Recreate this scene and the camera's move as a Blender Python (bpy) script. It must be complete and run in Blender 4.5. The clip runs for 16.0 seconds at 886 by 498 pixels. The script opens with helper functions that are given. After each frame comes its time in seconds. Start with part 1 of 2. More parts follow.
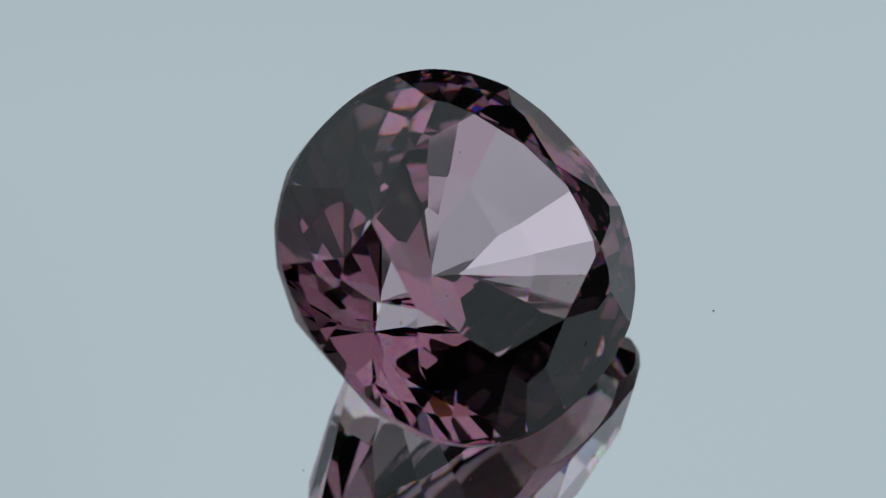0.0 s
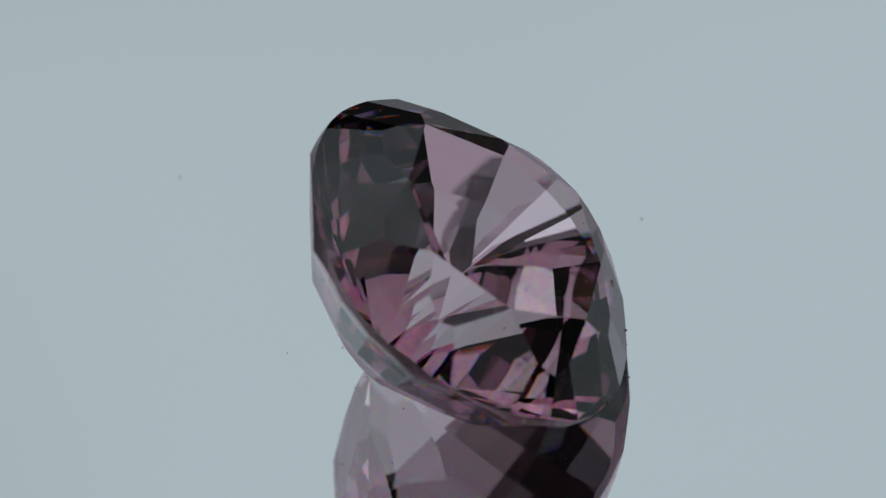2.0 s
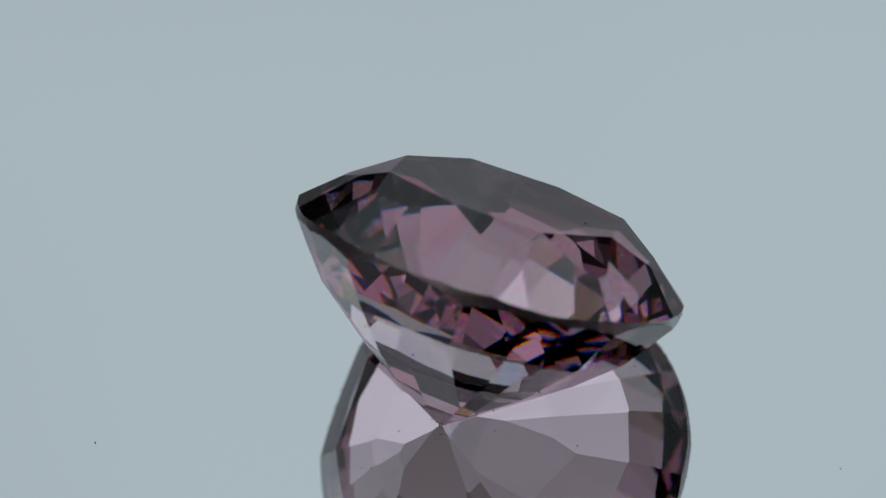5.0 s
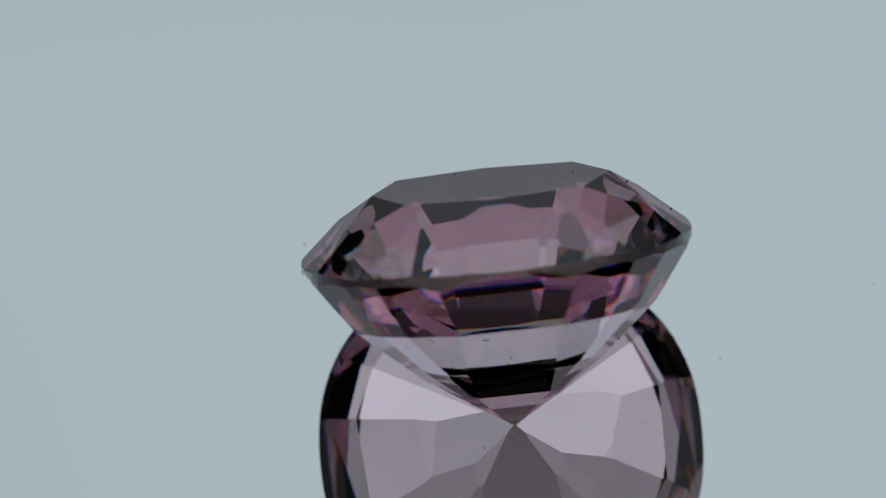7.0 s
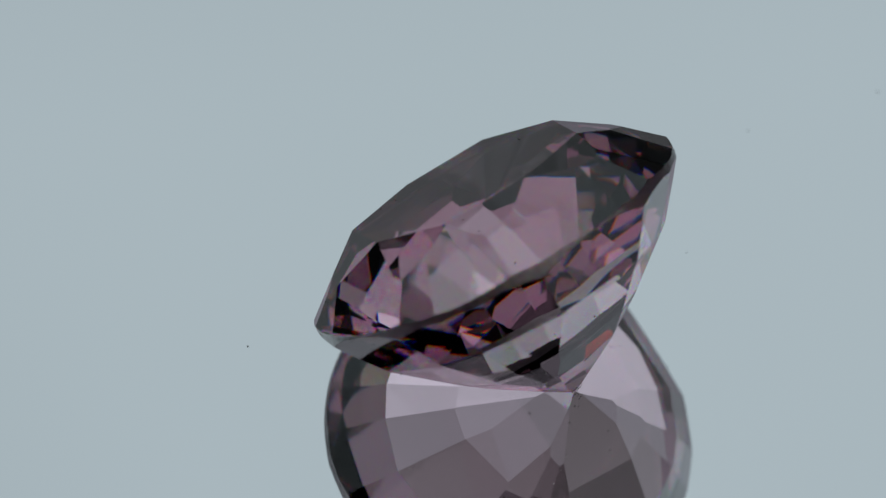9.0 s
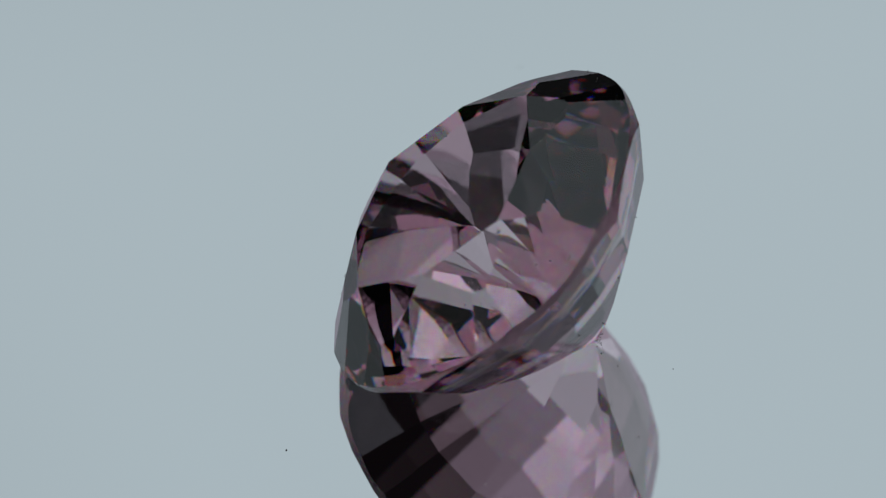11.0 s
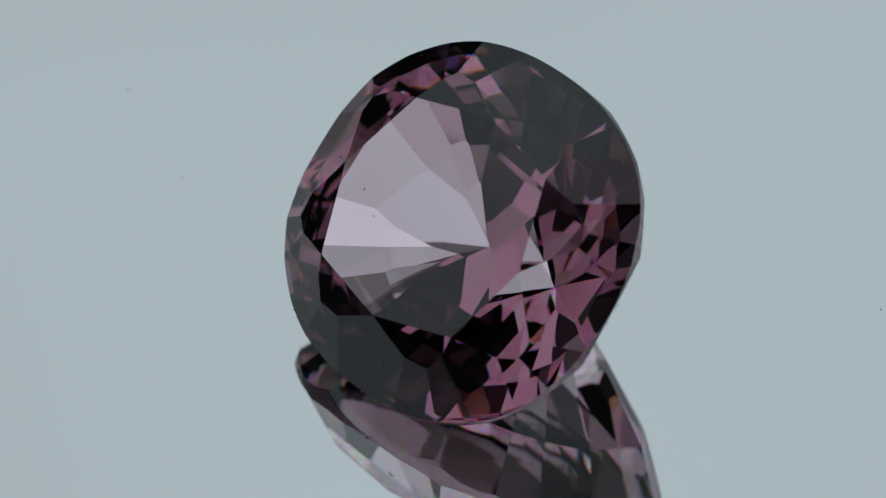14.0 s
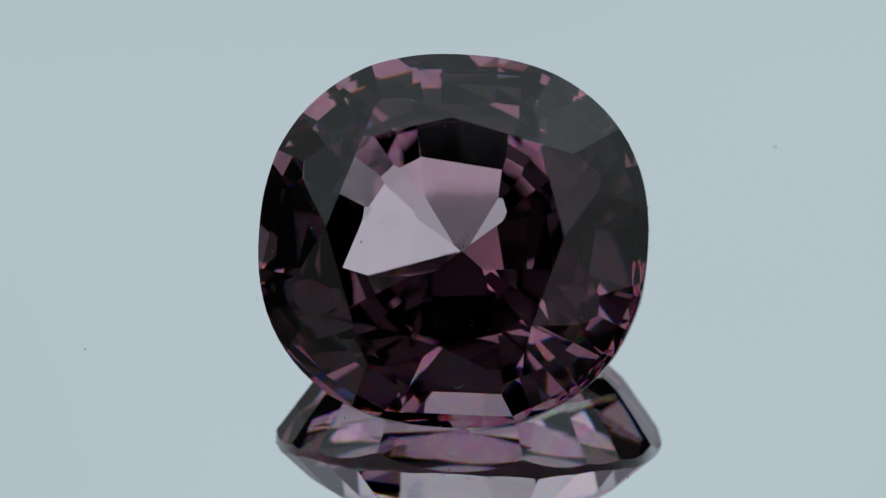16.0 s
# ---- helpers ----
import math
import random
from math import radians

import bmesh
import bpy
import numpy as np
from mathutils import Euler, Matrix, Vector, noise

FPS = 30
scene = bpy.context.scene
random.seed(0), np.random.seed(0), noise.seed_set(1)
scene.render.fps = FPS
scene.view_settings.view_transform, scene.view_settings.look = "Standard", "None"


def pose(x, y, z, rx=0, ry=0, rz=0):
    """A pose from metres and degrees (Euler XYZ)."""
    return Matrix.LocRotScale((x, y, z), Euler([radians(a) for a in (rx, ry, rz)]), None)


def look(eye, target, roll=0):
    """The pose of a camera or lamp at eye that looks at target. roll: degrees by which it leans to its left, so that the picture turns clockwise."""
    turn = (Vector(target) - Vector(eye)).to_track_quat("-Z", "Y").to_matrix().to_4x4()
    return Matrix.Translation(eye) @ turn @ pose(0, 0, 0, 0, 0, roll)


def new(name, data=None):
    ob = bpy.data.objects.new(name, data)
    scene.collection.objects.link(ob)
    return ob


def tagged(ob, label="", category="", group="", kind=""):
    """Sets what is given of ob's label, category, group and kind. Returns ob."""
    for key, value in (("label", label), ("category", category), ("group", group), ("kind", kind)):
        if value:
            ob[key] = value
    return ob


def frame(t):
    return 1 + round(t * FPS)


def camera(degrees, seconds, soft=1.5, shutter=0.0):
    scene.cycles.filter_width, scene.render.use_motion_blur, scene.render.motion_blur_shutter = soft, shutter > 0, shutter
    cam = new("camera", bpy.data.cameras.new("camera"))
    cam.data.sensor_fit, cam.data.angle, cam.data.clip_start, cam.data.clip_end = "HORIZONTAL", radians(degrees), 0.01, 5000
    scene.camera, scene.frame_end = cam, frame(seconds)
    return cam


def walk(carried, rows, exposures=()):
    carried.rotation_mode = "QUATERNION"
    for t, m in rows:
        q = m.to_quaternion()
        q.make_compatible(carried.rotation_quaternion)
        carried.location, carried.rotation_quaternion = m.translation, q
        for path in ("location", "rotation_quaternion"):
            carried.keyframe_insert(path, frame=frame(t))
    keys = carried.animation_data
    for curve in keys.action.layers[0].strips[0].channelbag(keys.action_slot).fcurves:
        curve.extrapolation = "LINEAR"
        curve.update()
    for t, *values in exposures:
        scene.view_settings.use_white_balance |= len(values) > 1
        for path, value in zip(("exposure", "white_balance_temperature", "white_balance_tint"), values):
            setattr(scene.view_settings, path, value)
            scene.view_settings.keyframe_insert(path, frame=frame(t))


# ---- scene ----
SECONDS = 16.0
R = 0.0035                      # half the width of the stone
# the camera stands still on a stand and looks down at the turning mirror
EYE_DISTANCE, EYE_ELEVATION, EYE_ROLL = 46.9054 * R, radians(45.9916), -4.5844
cam = camera(5.5778, SECONDS, soft=1.3)
eye = Vector((0, -math.cos(EYE_ELEVATION), math.sin(EYE_ELEVATION))) * EYE_DISTANCE
eye_up = Vector((0, math.sin(EYE_ELEVATION), math.cos(EYE_ELEVATION)))
aim = (Vector((1, 0, 0)) * -0.1619 + eye_up * 0.5156) * R
CAMERA_POSE = look(eye, aim, EYE_ROLL)
EXPOSURES = [(0.0, 0.09), (0.5, 0.04), (1.0, 0.0), (15.0, 0.0), (15.5, 0.13), (16.0, 0.21)]
walk(cam, [(0.0, CAMERA_POSE), (SECONDS, CAMERA_POSE)], EXPOSURES)
cam.data.dof.use_dof = True
cam.data.dof.focus_distance = EYE_DISTANCE - 0.35 * R
cam.data.dof.aperture_fstop = 115.0

# the turntable: one even turn, and how the stone lies on it
TURN_RATE, TURN_START = 18.6660, 51.8114
LEAN = 52.9857                     # elevation of the stone's axis over the mirror
DEPTH = 0.9197                    # culet under the girdle plane, in stone radii
STONE_AT = (-0.1115, 0.0328, 0.7363)

# ---- world and light ----
world = bpy.data.worlds.new("world")
scene.world = world
world.use_nodes = True
world.node_tree.nodes["Background"].inputs["Color"].default_value = (0.5, 0.55, 0.6, 1)
world.node_tree.nodes["Background"].inputs["Strength"].default_value = 0.02


# ---- materials ----
def material(name):
    m = bpy.data.materials.new(name)
    m.use_nodes = True
    m.node_tree.nodes.clear()
    out = m.node_tree.nodes.new("ShaderNodeOutputMaterial")
    return m, m.node_tree, out


def node(tree, kind, **values):
    n = tree.nodes.new(kind)
    for key, value in values.items():
        n.inputs[key.replace("_", " ")].default_value = value
    return n


def gem_material(name, through_tint, inner_tint, indices=(1.72,)):
    """Clear polished stone: light that is thrown back inside it goes a longer way and takes more colour."""
    m, tree, out = material(name)
    bend = None
    for k, index in enumerate(indices):
        # with three indices red, green and blue bend each by a little more: the fire of the stone
        hue_share = through_tint if len(indices) == 1 else [tint if i == k else 0.0 for i, tint in enumerate(through_tint)]
        ray = node(tree, "ShaderNodeBsdfRefraction", Color=(*hue_share, 1), Roughness=0.0, IOR=index)
        if bend is None:
            bend = ray
            continue
        joined = node(tree, "ShaderNodeAddShader")
        tree.links.new(bend.outputs[0], joined.inputs[0])
        tree.links.new(ray.outputs[0], joined.inputs[1])
        bend = joined
    gloss = node(tree, "ShaderNodeBsdfGlossy", Roughness=0.0)
    share = node(tree, "ShaderNodeFresnel", IOR=1.72)
    hue = node(tree, "ShaderNodeValToRGB")
    for stop, (at, colour) in zip(hue.color_ramp.elements, ((0.12, (1, 1, 1)), (0.6, inner_tint))):
        stop.position, stop.color = at, (*colour, 1)
    tree.links.new(share.outputs[0], hue.inputs[0])
    tree.links.new(hue.outputs[0], gloss.inputs["Color"])
    both = node(tree, "ShaderNodeMixShader")
    tree.links.new(share.outputs[0], both.inputs[0])
    tree.links.new(bend.outputs[0], both.inputs[1])
    tree.links.new(gloss.outputs[0], both.inputs[2])
    tree.links.new(both.outputs[0], out.inputs["Surface"])
    return m


def frosted_material():
    """The ground, unpolished rim of the stone."""
    m, tree, out = material("frosted_mauve_spinel")
    b = node(tree, "ShaderNodeBsdfPrincipled", Base_Color=(0.74, 0.58, 0.64, 1), Roughness=0.2, IOR=1.72, Transmission_Weight=0.92)
    where = node(tree, "ShaderNodeTexCoord")
    grain = node(tree, "ShaderNodeTexNoise", Scale=9000.0, Detail=4.0)
    relief = node(tree, "ShaderNodeBump", Strength=0.5, Distance=0.00002)
    tree.links.new(where.outputs["Object"], grain.inputs["Vector"])
    tree.links.new(grain.outputs[0], relief.inputs["Height"])
    tree.links.new(relief.outputs[0], b.inputs["Normal"])
    tree.links.new(b.outputs[0], out.inputs["Surface"])
    return m


def plain_material(name, colour, rough, metal=0.0, scale=400.0, spread=0.06, bump=0.0):
    m, tree, out = material(name)
    b = node(tree, "ShaderNodeBsdfPrincipled", Roughness=rough, Metallic=metal)
    where = node(tree, "ShaderNodeTexCoord")
    grain = node(tree, "ShaderNodeTexNoise", Scale=scale, Detail=6.0)
    ramp = node(tree, "ShaderNodeValToRGB")
    for stop, k in zip(ramp.color_ramp.elements, (1 - spread, 1 + spread)):
        stop.color = (*[min(1.0, c * k) for c in colour], 1)
    tree.links.new(where.outputs["Object"], grain.inputs["Vector"])
    tree.links.new(grain.outputs[0], ramp.inputs[0])
    tree.links.new(ramp.outputs[0], b.inputs["Base Color"])
    if bump:
        relief = node(tree, "ShaderNodeBump", Strength=bump, Distance=0.0002)
        tree.links.new(grain.outputs[0], relief.inputs["Height"])
        tree.links.new(relief.outputs[0], b.inputs["Normal"])
    tree.links.new(b.outputs[0], out.inputs["Surface"])
    return m


def tent_material():
    """Added glow, painted by direction: a bright spot each side, dim foot and mouth."""
    m, tree, out = material("painted_tent_glow")
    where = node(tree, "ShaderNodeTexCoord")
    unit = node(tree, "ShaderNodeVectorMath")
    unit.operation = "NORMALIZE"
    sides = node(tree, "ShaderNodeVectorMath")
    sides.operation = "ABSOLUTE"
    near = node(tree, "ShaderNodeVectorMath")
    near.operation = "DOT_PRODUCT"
    near.inputs[1].default_value = BRIGHT_WAY
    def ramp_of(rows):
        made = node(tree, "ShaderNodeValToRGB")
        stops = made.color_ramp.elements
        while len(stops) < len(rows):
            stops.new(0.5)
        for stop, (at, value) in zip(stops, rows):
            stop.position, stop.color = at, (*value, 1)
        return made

    ramp, foot_fade, mouth = ramp_of([(at, (value, value, value)) for at, value in GLOW]), ramp_of(FOOT_FADE), ramp_of(MOUTH_TINT)
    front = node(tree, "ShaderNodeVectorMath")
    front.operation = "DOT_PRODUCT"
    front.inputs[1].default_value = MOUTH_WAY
    tinged = node(tree, "ShaderNodeVectorMath")
    tinged.operation = "MULTIPLY"
    hue = node(tree, "ShaderNodeVectorMath")
    hue.operation = "MULTIPLY"
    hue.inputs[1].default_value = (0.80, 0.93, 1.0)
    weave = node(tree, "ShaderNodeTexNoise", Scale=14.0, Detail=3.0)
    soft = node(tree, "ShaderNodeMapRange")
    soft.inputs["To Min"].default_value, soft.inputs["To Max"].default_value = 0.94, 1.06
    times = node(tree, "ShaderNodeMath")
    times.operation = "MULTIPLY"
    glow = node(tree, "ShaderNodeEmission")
    tree.links.new(where.outputs["Object"], unit.inputs[0])
    split, joined = node(tree, "ShaderNodeSeparateXYZ"), node(tree, "ShaderNodeCombineXYZ")
    tree.links.new(unit.outputs[0], sides.inputs[0])
    tree.links.new(unit.outputs[0], split.inputs[0])
    tree.links.new(split.outputs[1], joined.inputs[1])
    tree.links.new(split.outputs[2], joined.inputs[2])
    both = node(tree, "ShaderNodeSeparateXYZ")
    tree.links.new(sides.outputs[0], both.inputs[0])
    tree.links.new(both.outputs[0], joined.inputs[0])
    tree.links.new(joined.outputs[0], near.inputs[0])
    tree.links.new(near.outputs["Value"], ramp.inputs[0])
    tree.links.new(where.outputs["Object"], weave.inputs["Vector"])
    tree.links.new(weave.outputs[0], soft.inputs["Value"])
    tree.links.new(split.outputs[2], foot_fade.inputs[0])
    tree.links.new(foot_fade.outputs[0], hue.inputs[0])
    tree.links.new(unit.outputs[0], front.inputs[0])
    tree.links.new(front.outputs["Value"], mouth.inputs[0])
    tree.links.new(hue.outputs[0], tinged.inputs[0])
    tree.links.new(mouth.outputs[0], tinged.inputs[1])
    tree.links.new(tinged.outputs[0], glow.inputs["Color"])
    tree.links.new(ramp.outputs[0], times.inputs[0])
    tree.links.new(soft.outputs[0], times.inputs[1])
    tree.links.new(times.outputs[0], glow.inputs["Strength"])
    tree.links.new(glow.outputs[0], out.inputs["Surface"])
    return m


TENT = 0.5                      # radius of the light tent
BRIGHT_WAY = (0.555, 0.468, 0.688)    # towards the painted bright spots, one to either side of the stone
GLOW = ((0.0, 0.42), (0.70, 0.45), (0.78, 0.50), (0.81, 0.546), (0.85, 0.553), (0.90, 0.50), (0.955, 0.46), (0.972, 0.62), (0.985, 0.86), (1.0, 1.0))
# painted shade: the glow fades with height, almost to nothing at the foot
FOOT_FADE = ((0.0, (0.015, 0.014, 0.014)), (0.14, (0.02, 0.019, 0.018)), (0.22, (0.10, 0.09, 0.085)), (0.29, (0.36, 0.33, 0.31)), (0.35, (0.58, 0.56, 0.545)), (0.42, (0.66, 0.65, 0.645)),
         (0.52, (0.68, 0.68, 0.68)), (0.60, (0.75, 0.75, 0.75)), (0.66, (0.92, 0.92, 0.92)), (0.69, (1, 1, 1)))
# round its mouth dimmer, warmer light is painted into the glow
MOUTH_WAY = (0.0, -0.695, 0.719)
MOUTH_TINT = ((0.0, (1, 1, 1)), (0.42, (1, 1, 1)), (0.55, (0.98, 0.85, 0.89)), (0.65, (0.97, 0.73, 0.82)), (0.77, (0.90, 0.64, 0.72)))
OPENING = 40.0                  # half-angle of the tent's opening round the camera
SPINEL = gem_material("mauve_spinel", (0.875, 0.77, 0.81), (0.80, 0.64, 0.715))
SHORT_PATH_SPINEL = gem_material("short_path_mauve_spinel", (0.89, 0.805, 0.83), (0.815, 0.67, 0.735), (1.713, 1.720, 1.730))   # paler tint painted in for light's short way through the thin rim
GIRDLE = frosted_material()
GRAIN = plain_material("dark_grain", (0.05, 0.045, 0.05), 0.7)
MIRROR = plain_material("silvered_mirror", (0.885, 0.91, 0.915), 0.0, 1.0, 60.0, 0.01)
EDGE = plain_material("ground_glass_edge", (0.45, 0.58, 0.55), 0.4)
TABLETOP = plain_material("white_laminate", (0.7, 0.72, 0.73), 0.45)
BLACK = plain_material("matt_black_plastic", (0.02, 0.02, 0.022), 0.6)
DARK = plain_material("dark_grey_paint", (0.03, 0.03, 0.032), 0.8, scale=12.0, spread=0.2)
TENT_GLOW = tent_material()
DUST = plain_material("grey_dust", (0.20, 0.19, 0.185), 0.9)


def part(name, bm, mat, parent=None, label=""):
    me = bpy.data.meshes.new(name)
    bm.to_mesh(me)
    bm.free()
    me.materials.append(mat)
    ob = new(name, me)
    if parent:
        ob.parent = parent
    if label:
        tagged(ob, label)
    return ob


# ---- the stage ----
def lathe(profile, steps=96):
    """A turned solid from (radius, height) pairs, closed at the axis where the radius is 0."""
    bm = bmesh.new()
    rings = []
    for r, z in profile:
        if r == 0:
            rings.append([bm.verts.new((0, 0, z))])
        else:
            rings.append([bm.verts.new((r * math.cos(2 * math.pi * i / steps), r * math.sin(2 * math.pi * i / steps), z)) for i in range(steps)])
    for a, b in zip(rings, rings[1:]):
        for i in range(steps):
            j = (i + 1) % steps
            ring = [a[i % len(a)], a[j % len(a)], b[j % len(b)], b[i % len(b)]]
            bm.faces.new([v for k, v in enumerate(ring) if v not in ring[:k]])
    bmesh.ops.recalc_face_normals(bm, faces=bm.faces)
    return bm


def build_stage():
    top = part("floor", lathe([(0, -0.03), (0.75, -0.03), (0.75, -0.022), (0, -0.022)]), TABLETOP)
    tagged(top, "white laminate tabletop under the light tent", "tabletop", kind="structure")
    turntable = new("turntable")
    tagged(turntable, "black motorised turntable carrying a round mirror", "turntable")
    part("drive_base", lathe([(0, -0.0218), (0.05, -0.0218), (0.052, -0.020), (0.052, -0.010), (0.049, -0.008), (0, -0.008)]), BLACK, turntable)
    mirror = part("mirror", lathe([(0.066, -0.0005), (0.0655, 0.0), (0, 0.0)]), MIRROR, turntable, "flawless silvered mirror disc")
    part("glass_edge", lathe([(0, -0.0078), (0.065, -0.0078), (0.0663, -0.007), (0.0661, -0.0005)]), EDGE, turntable)
    # the tent: a glowing dome added for light, with an opening round the camera
    bm = bmesh.new()
    bmesh.ops.create_icosphere(bm, subdivisions=6, radius=TENT)
    way = eye.normalized()
    gone = [v for v in bm.verts if v.co.z < -0.0215 or v.co.normalized().dot(way) > math.cos(radians(OPENING))]
    bmesh.ops.delete(bm, geom=gone, context="VERTS")
    tent = part("backdrop", bm, TENT_GLOW)
    tagged(tent, "added pale blue-white glowing light tent, brightness painted by direction", "backdrop", kind="structure")
    # the dark room outside the tent's opening
    def slab(name, low, high, label, category):
        bm = bmesh.new()
        bmesh.ops.create_cube(bm, size=1.0)
        for v in bm.verts:
            v.co = Vector([l + (h - l) * (k + 0.5) for k, l, h in zip(v.co, low, high)])
        return tagged(part(name, bm, DARK), label, category, kind="structure")

    wall = "unlit dark grey studio wall"
    slab("wall_north", (-1.55, 1.5, -0.08), (1.55, 1.6, 2.0), wall, "wall")
    slab("wall_south", (-1.55, -1.6, -0.08), (1.55, -1.5, 2.0), wall, "wall")
    slab("wall_east", (1.55, -1.6, -0.08), (1.65, 1.6, 2.0), wall, "wall")
    slab("wall_west", (-1.65, -1.6, -0.08), (-1.55, 1.6, 2.0), wall, "wall")
    slab("ceiling", (-1.65, -1.6, 2.0), (1.65, 1.6, 2.1), "unlit dark studio ceiling", "ceiling")
    slab("bench_top", (-1.55, -1.5, -0.08), (1.55, 1.5, -0.03), "dark bench under the tabletop", "bench")
    return turntable


# ---- the stone: planes cut one after another from a prism ----
ASPECT, SQUARE, SKEW = 0.9600, 2.2668, radians(-1.1860)


def outline(angle):
    c, s = math.cos(angle - SKEW), math.sin(angle - SKEW)
    r = (abs(c) ** SQUARE + abs(s / ASPECT) ** SQUARE) ** (-1 / SQUARE)
    return Vector((r * math.cos(angle), r * math.sin(angle), 0))


RIM = [outline(2 * math.pi * i / 90) for i in range(90)]


def reach(azimuth):
    way = Vector((math.cos(azimuth), math.sin(azimuth), 0))
    return max(p.dot(way) for p in RIM)


def cut(faces, normal, offset, tag):
    """Keep what lies under the plane normal . p = offset; the cut becomes a facet."""
    kept, rim = [], []
    for name, points in faces:
        far = [normal.dot(p) - offset for p in points]
        ring = []
        for i, p in enumerate(points):
            j = (i + 1) % len(points)
            if far[i] <= 1e-9:
                ring.append(p)
            if (far[i] > 1e-9) != (far[j] > 1e-9):
                a, b, fa, fb = (p, points[j], far[i], far[j]) if far[i] < far[j] else (points[j], p, far[j], far[i])
                q = a + (b - a) * (fa / (fa - fb))
                ring.append(q)
                rim.append(q)
        if len(ring) > 2:
            kept.append((name, ring))
    if len(rim) > 2:
        middle = sum(rim, Vector()) / len(rim)
        u = normal.orthogonal().normalized()
        v = normal.cross(u)
        rim.sort(key=lambda p: math.atan2((p - middle).dot(v), (p - middle).dot(u)))
        ring = [p for i, p in enumerate(rim) if (p - rim[i - 1]).length > 1e-6]
        if len(ring) > 2:
            kept.append((tag, ring))
    return kept


GIRDLE_TOP = 0.024              # the girdle is a band of some thickness
CROWN = 0.338                   # table over the girdle plane
# the cutting plan: azimuth and angle of each facet in degrees, and where it stands in stone radii
SECTORS = ((4, 0.985), (32, 1.0), (47, 1.0), (62, 1.0), (90, 0.985), (118, 1.0), (134, 1.0), (150, 1.0), (177, 0.985), (204.5, 1.0), (221.5, 1.0), (238.5, 1.0), (270, 0.985), (302.5, 1.0), (319, 1.0), (335.5, 1.0))
LEVELS = ((1.0, -0.014), (0.90, -0.160), (0.79, -0.312), (0.50, -0.573), (0.265, -0.757))      # the step edges: share of the width, height
STEEP_LEVELS = ((1.0, -0.014), (0.798, -0.314), (0.612, -0.478), (0.441, -0.600), (0.234, -0.765))      # one side has a step more
CULET_CORNERS = (338, 35, 66, 118, 148, 214)
UPPER_GIRDLE = ((11.25, 41.6), (33.75, 41.5), (56.25, 42.4), (78.75, 41.8), (101.2, 42.5), (123.8, 42.3), (146.2, 41.8), (168.8, 42.5), (191.2, 41.7), (213.8, 42.4), (236.2, 41.6), (258.8, 42.2), (281.2, 41.8), (303.8, 41.9), (326.2, 42.6), (348.8, 42.4))
# where each bezel facet meets the corner of the table, in stone radii
BEZELS = ((0, 0.605), (46, 0.655), (90, 0.59), (134, 0.65), (180, 0.615), (226, 0.65), (270, 0.585), (315, 0.655))
STARS = (28.6, 29.8, 28.4, 28.8, 29.7, 29.3, 28.2, 30.0)     # the angles of the star facets, one between each two bezels


def stone_faces():
    low, high = -1.5, 0.9
    faces = [("girdle", [Vector((RIM[i].x, RIM[i].y, low)), Vector((RIM[(i + 1) % 90].x, RIM[(i + 1) % 90].y, low)),
                         Vector((RIM[(i + 1) % 90].x, RIM[(i + 1) % 90].y, high)), Vector((RIM[i].x, RIM[i].y, high))]) for i in range(90)]
    faces.append(("top", [Vector((p.x, p.y, high)) for p in RIM]))
    faces.append(("bottom", [Vector((p.x, p.y, low)) for p in reversed(RIM)]))

    def slope(azimuth, r, z, angle, tag, up):
        """A facet at that angle to the girdle plane, through the point r * reach, z."""
        nonlocal faces
        az, an = radians(azimuth), radians(angle)
        normal = Vector((math.sin(an) * math.cos(az), math.sin(an) * math.sin(az), math.cos(an) * up))
        through_point = Vector((math.cos(az) * r * reach(az), math.sin(az) * r * reach(az), z))
        faces = cut(faces, normal, normal.dot(through_point), tag)

    # pavilion, from the girdle down: four rows of steps, cut by hand and so a little uneven, then the facets at the culet
    dice = random.Random(3)
    for az, share in SECTORS:
        steps = STEEP_LEVELS if az == 90 else LEVELS
        for (outer, high_edge), (inner, low_edge) in zip(steps, steps[1:]):
            run = (outer - inner) * share * reach(radians(az))
            angle = math.degrees(math.atan2(high_edge - low_edge, run))
            slope(az + dice.uniform(-0.5, 0.5), outer * share, high_edge, angle + dice.uniform(-0.3, 0.3), "pavilion_facet", -1)
    slope(270, 0.0, -DEPTH, 90 - LEAN, "pavilion_facet", -1)
    scale, height = LEVELS[-1]
    corners = [outline(radians(az)) * scale + Vector((0, 0, height)) for az in CULET_CORNERS]
    for p, q in zip(corners, corners[1:]):
        normal = (q - p).cross(Vector((0, 0, -DEPTH)) - p).normalized()
        normal = normal if normal.z < 0 else -normal
        faces = cut(faces, normal, normal.dot(p), "pavilion_facet")
    # crown, from the girdle up
    for az, angle in UPPER_GIRDLE:
        slope(az, 1.0, GIRDLE_TOP, angle, "crown_facet", 1)
    for az, tip in BEZELS:
        run = 0.985 - tip / reach(radians(az))
        slope(az, 0.985, GIRDLE_TOP + 0.006, math.degrees(math.atan2(CROWN - GIRDLE_TOP - 0.006, run * reach(radians(az)))), "crown_facet", 1)
    tips = [Vector((tip * math.cos(radians(az)), tip * math.sin(radians(az)), CROWN)) for az, tip in BEZELS]
    for angle, p, q in zip(STARS, tips, tips[1:] + tips[:1]):
        edge = (q - p).normalized()
        across = Vector((edge.y, -edge.x, 0))
        normal = across * math.sin(radians(angle)) + Vector((0, 0, math.cos(radians(angle))))
        faces = cut(faces, normal, normal.dot(p), "crown_facet")
    faces = cut(faces, Vector((0, 0, 1)), CROWN, "table_facet")
    return faces


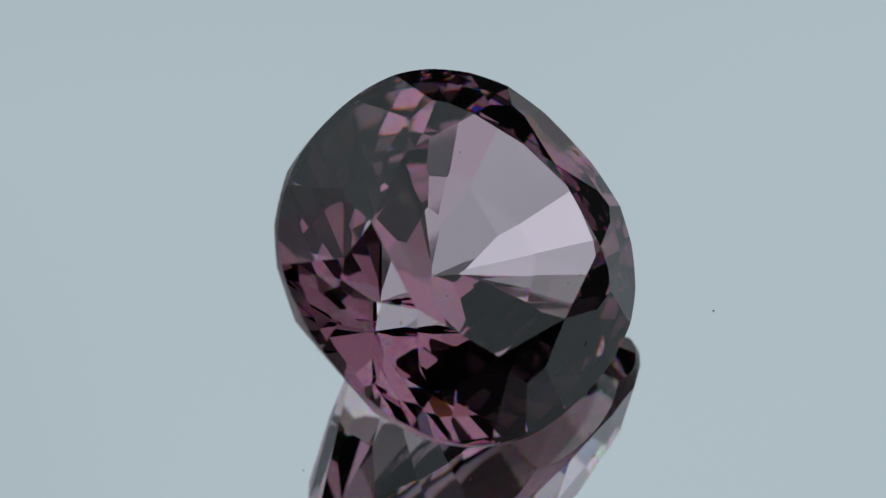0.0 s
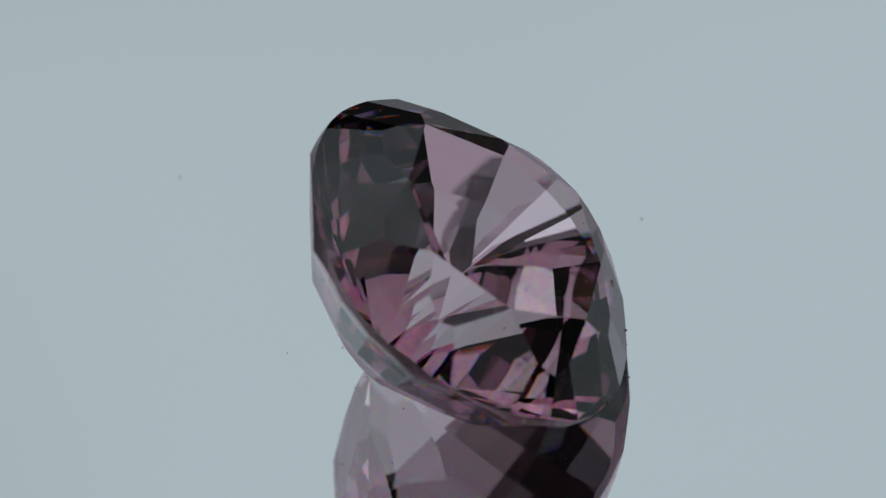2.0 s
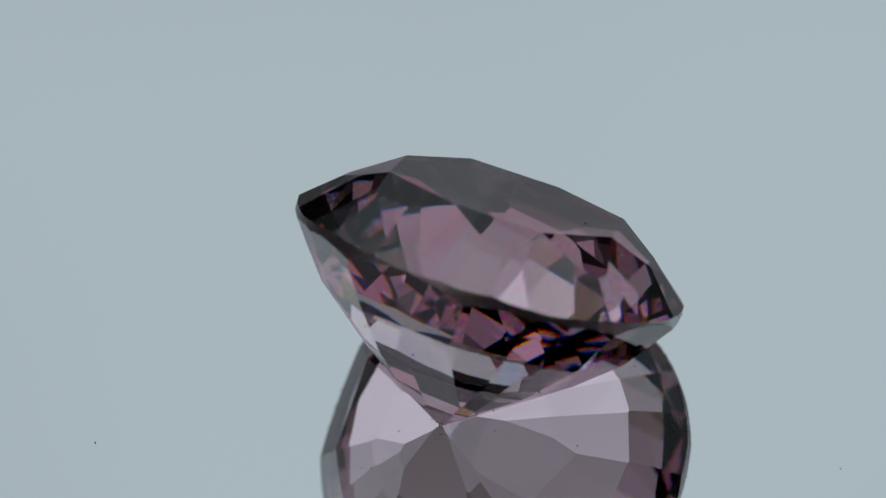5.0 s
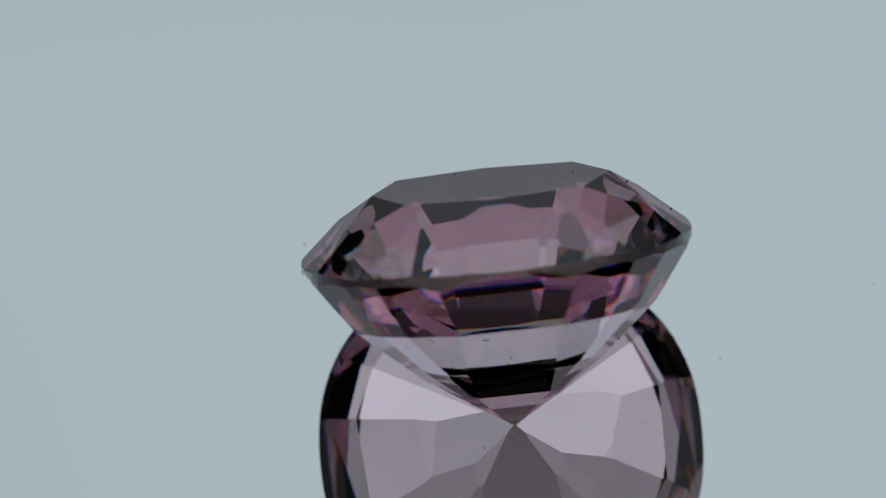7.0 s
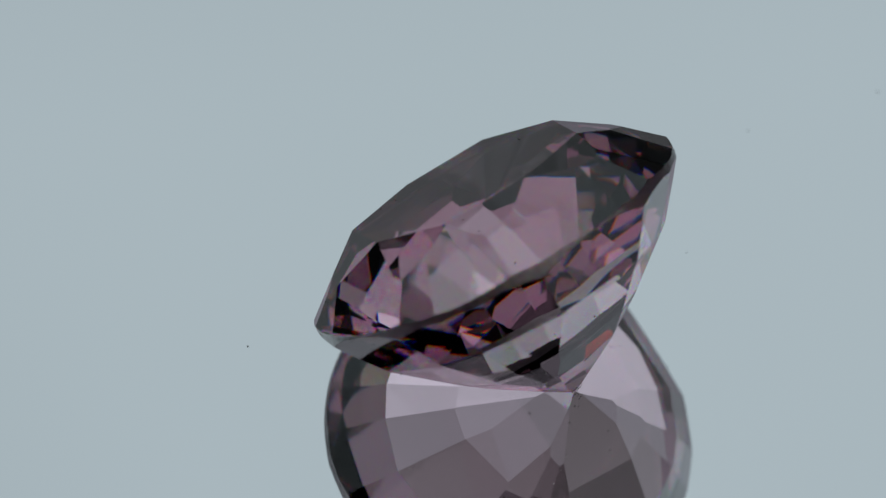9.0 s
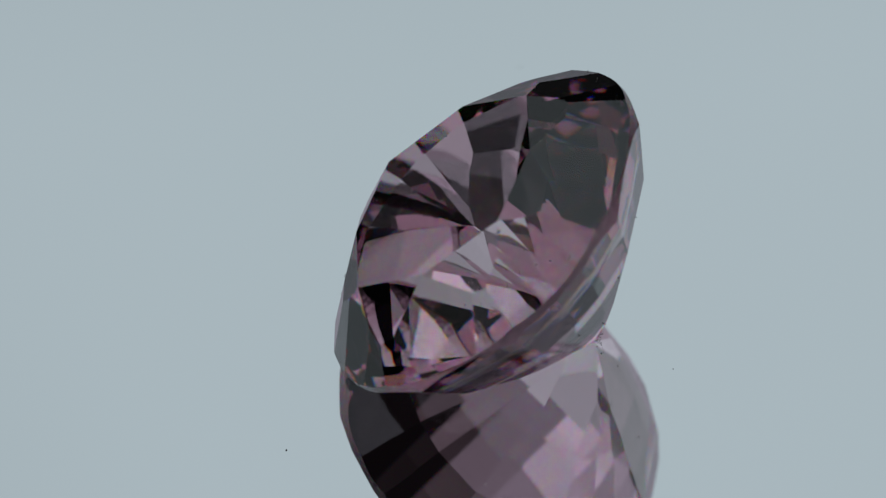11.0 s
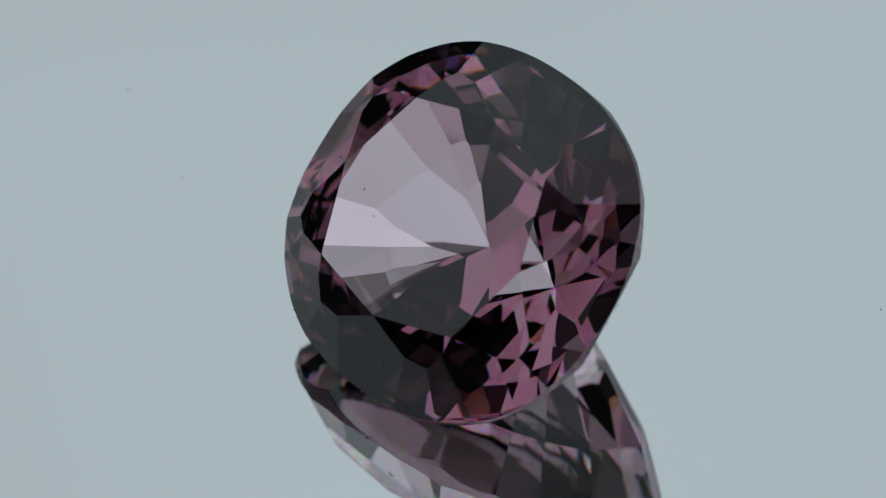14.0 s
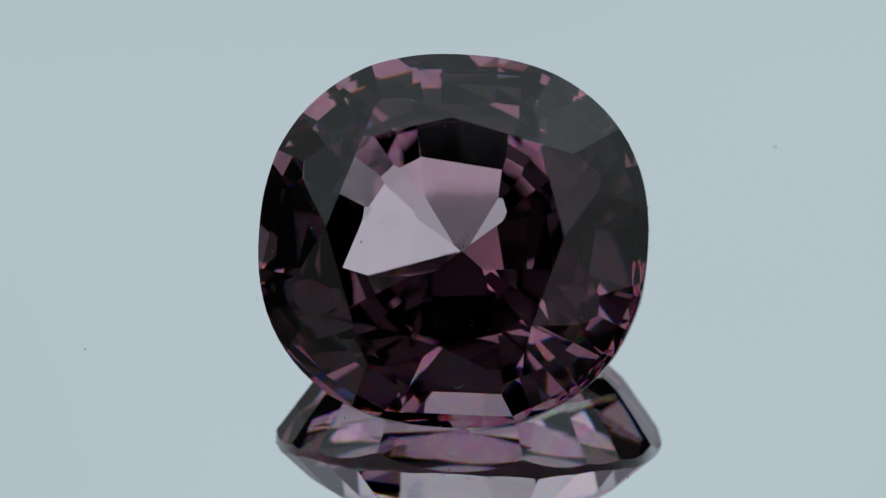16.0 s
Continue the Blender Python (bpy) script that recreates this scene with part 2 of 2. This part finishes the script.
def speck(bm, at, size, seed):
    """A grain of dust: a small, uneven lump."""
    dice = random.Random(seed)
    made = bmesh.ops.create_icosphere(bm, subdivisions=1, radius=size)["verts"]
    stretch = Vector([dice.uniform(0.5, 1.5) for _ in range(3)])
    for v in made:
        v.co = Vector([c * k for c, k in zip(v.co, stretch)]) * dice.uniform(0.75, 1.25) + at


def fibre(points, thick):
    """A hair of lint along a bent line."""
    bm = bmesh.new()
    rings = []
    for i, p in enumerate(points):
        way = (points[min(i + 1, len(points) - 1)] - points[max(i - 1, 0)]).normalized()
        u = way.orthogonal().normalized()
        v = way.cross(u)
        r = thick * (0.55 if i in (0, len(points) - 1) else 1.0)
        rings.append([bm.verts.new(p + (u * math.cos(k * math.pi / 3) + v * math.sin(k * math.pi / 3)) * r) for k in range(6)])
    for a, b in zip(rings, rings[1:]):
        for k in range(6):
            bm.faces.new([a[k], a[(k + 1) % 6], b[(k + 1) % 6], b[k]])
    bm.faces.new(rings[0])
    bm.faces.new(rings[-1])
    bmesh.ops.recalc_face_normals(bm, faces=bm.faces)
    return bm


def on_facet(points, dice):
    """A random place on a facet, and the facet's outward way."""
    i = dice.randrange(1, len(points) - 1)
    a, b = dice.random(), dice.random()
    if a + b > 1:
        a, b = 1 - a, 1 - b
    place = points[0] + (points[i] - points[0]) * a + (points[i + 1] - points[0]) * b
    way = (points[i] - points[0]).cross(points[i + 1] - points[0]).normalized()
    return place, way if way.dot(place) > 0 else -way


def build_stone():
    stone = new("gemstone")
    tagged(stone, "faceted mauve-pink cushion-cut spinel lying on its pavilion", "gemstone")
    girdle = bmesh.new()
    faces = stone_faces()
    for tag, points in faces:
        if tag == "girdle":
            girdle.faces.new([girdle.verts.new(p * R) for p in points])
            continue
        bm = bmesh.new()
        bm.faces.new([bm.verts.new(p * R) for p in points])
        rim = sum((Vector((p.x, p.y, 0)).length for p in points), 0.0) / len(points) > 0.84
        part(tag, bm, SHORT_PATH_SPINEL if rim else SPINEL, stone)
    bmesh.ops.remove_doubles(girdle, verts=girdle.verts, dist=R * 1e-4)
    part("girdle", girdle, GIRDLE, stone, "thin frosted girdle")
    # dust on the facets, thickest at the culet
    dice = random.Random(5)
    wide = [points for tag, points in faces if tag != "girdle"]
    area = [sum(((p - f[0]).cross(q - f[0])).length for p, q in zip(f[1:], f[2:])) for f in wide]
    for k in range(46):
        place, way = on_facet(dice.choices(wide, area)[0], dice)
        if way.z < 0 and abs(way.x) < 0.15 and way.y < -0.4:
            continue
        bm = bmesh.new()
        speck(bm, (place + way * 0.003) * R, R * dice.uniform(0.0025, 0.0048), k)
        part("dust_speck", bm, DUST, stone)
    for k in range(14):
        az, r = dice.uniform(0.0, math.pi), dice.uniform(0.0, 0.07)
        bm = bmesh.new()
        speck(bm, Vector((r * math.cos(az), r * math.sin(az), -DEPTH + r * 0.5)) * R, R * dice.uniform(0.002, 0.004), 100 + k)
        part("culet_chip", bm, DUST, stone)
    # nicks and grains along the rim
    rim = bmesh.new()
    for k in range(150):
        az = dice.choice((dice.gauss(-1.4, 0.9), dice.uniform(0, 2 * math.pi)))
        p = outline(az)
        speck(rim, (p * 0.999 + Vector((0, 0, dice.uniform(-0.014, 0.014)))) * R, R * dice.uniform(0.0012, 0.0034), 200 + k)
    tagged(part("girdle_grains", rim, GRAIN, stone, "dark grains caught along the girdle"), kind="stuff")
    # lint
    for az, z, length, turn in ((2.90, 0.02, 0.05, 1.2), (3.75, 0.15, 0.07, 4.6), (4.86, 0.18, 0.05, 2.4), (0.9, 0.05, 0.05, 2.0)):
        p = outline(az) * (1.0 - z * 1.2)
        out = Vector((math.cos(az), math.sin(az), 0.55))
        along = Vector((-math.sin(az), math.cos(az), 0.3))
        line = [(p + Vector((0, 0, z)) + out * (0.004 + length * 0.35 * math.sin(turn * i / 7)) + along * length * 0.5 * (math.cos(turn * i / 7) - 1)) * R for i in range(8)]
        part("lint_fibre", fibre(line, R * 0.0022), DUST, stone)
    return stone


# grains on the mirror: place, size, in stone radii
GRAINS = ((0.845, -0.870, 0.0075), (0.043, 1.005, 0.006), (1.380, 1.540, 0.010), (-1.205, 0.269, 0.007), (-2.053, -0.144, 0.006), (-2.733, 0.140, 0.009), (0.056, 0.719, 0.006))


def build_dust():
    dice = random.Random(9)
    bm = bmesh.new()
    spots = list(GRAINS)
    for _ in range(120):
        az, r = dice.uniform(0, 2 * math.pi), 18 * math.sqrt(dice.random())
        if r > 3:
            spots.append((r * math.cos(az), r * math.sin(az), dice.uniform(0.004, 0.011)))
    for k, (x, y, size) in enumerate(spots):
        speck(bm, Vector((x, y, size * 0.3)) * R, size * R * 0.5, 500 + k)
    dust = part("dust", bm, DUST)
    return tagged(dust, "sparse grey dust grains lying on the mirror", "dust", kind="stuff")


turntable = build_stage()
stone = build_stone()
dust = build_dust()


def motions():
    lie = pose(STONE_AT[0] * R, STONE_AT[1] * R, STONE_AT[2] * R, 90 - LEAN, 0, 0)
    turns = [(t, pose(0, 0, 0, 0, 0, TURN_START + TURN_RATE * t)) for t in range(17)]
    walk(turntable, turns)
    walk(dust, turns)
    walk(stone, [(t, m @ lie) for t, m in turns])


motions()
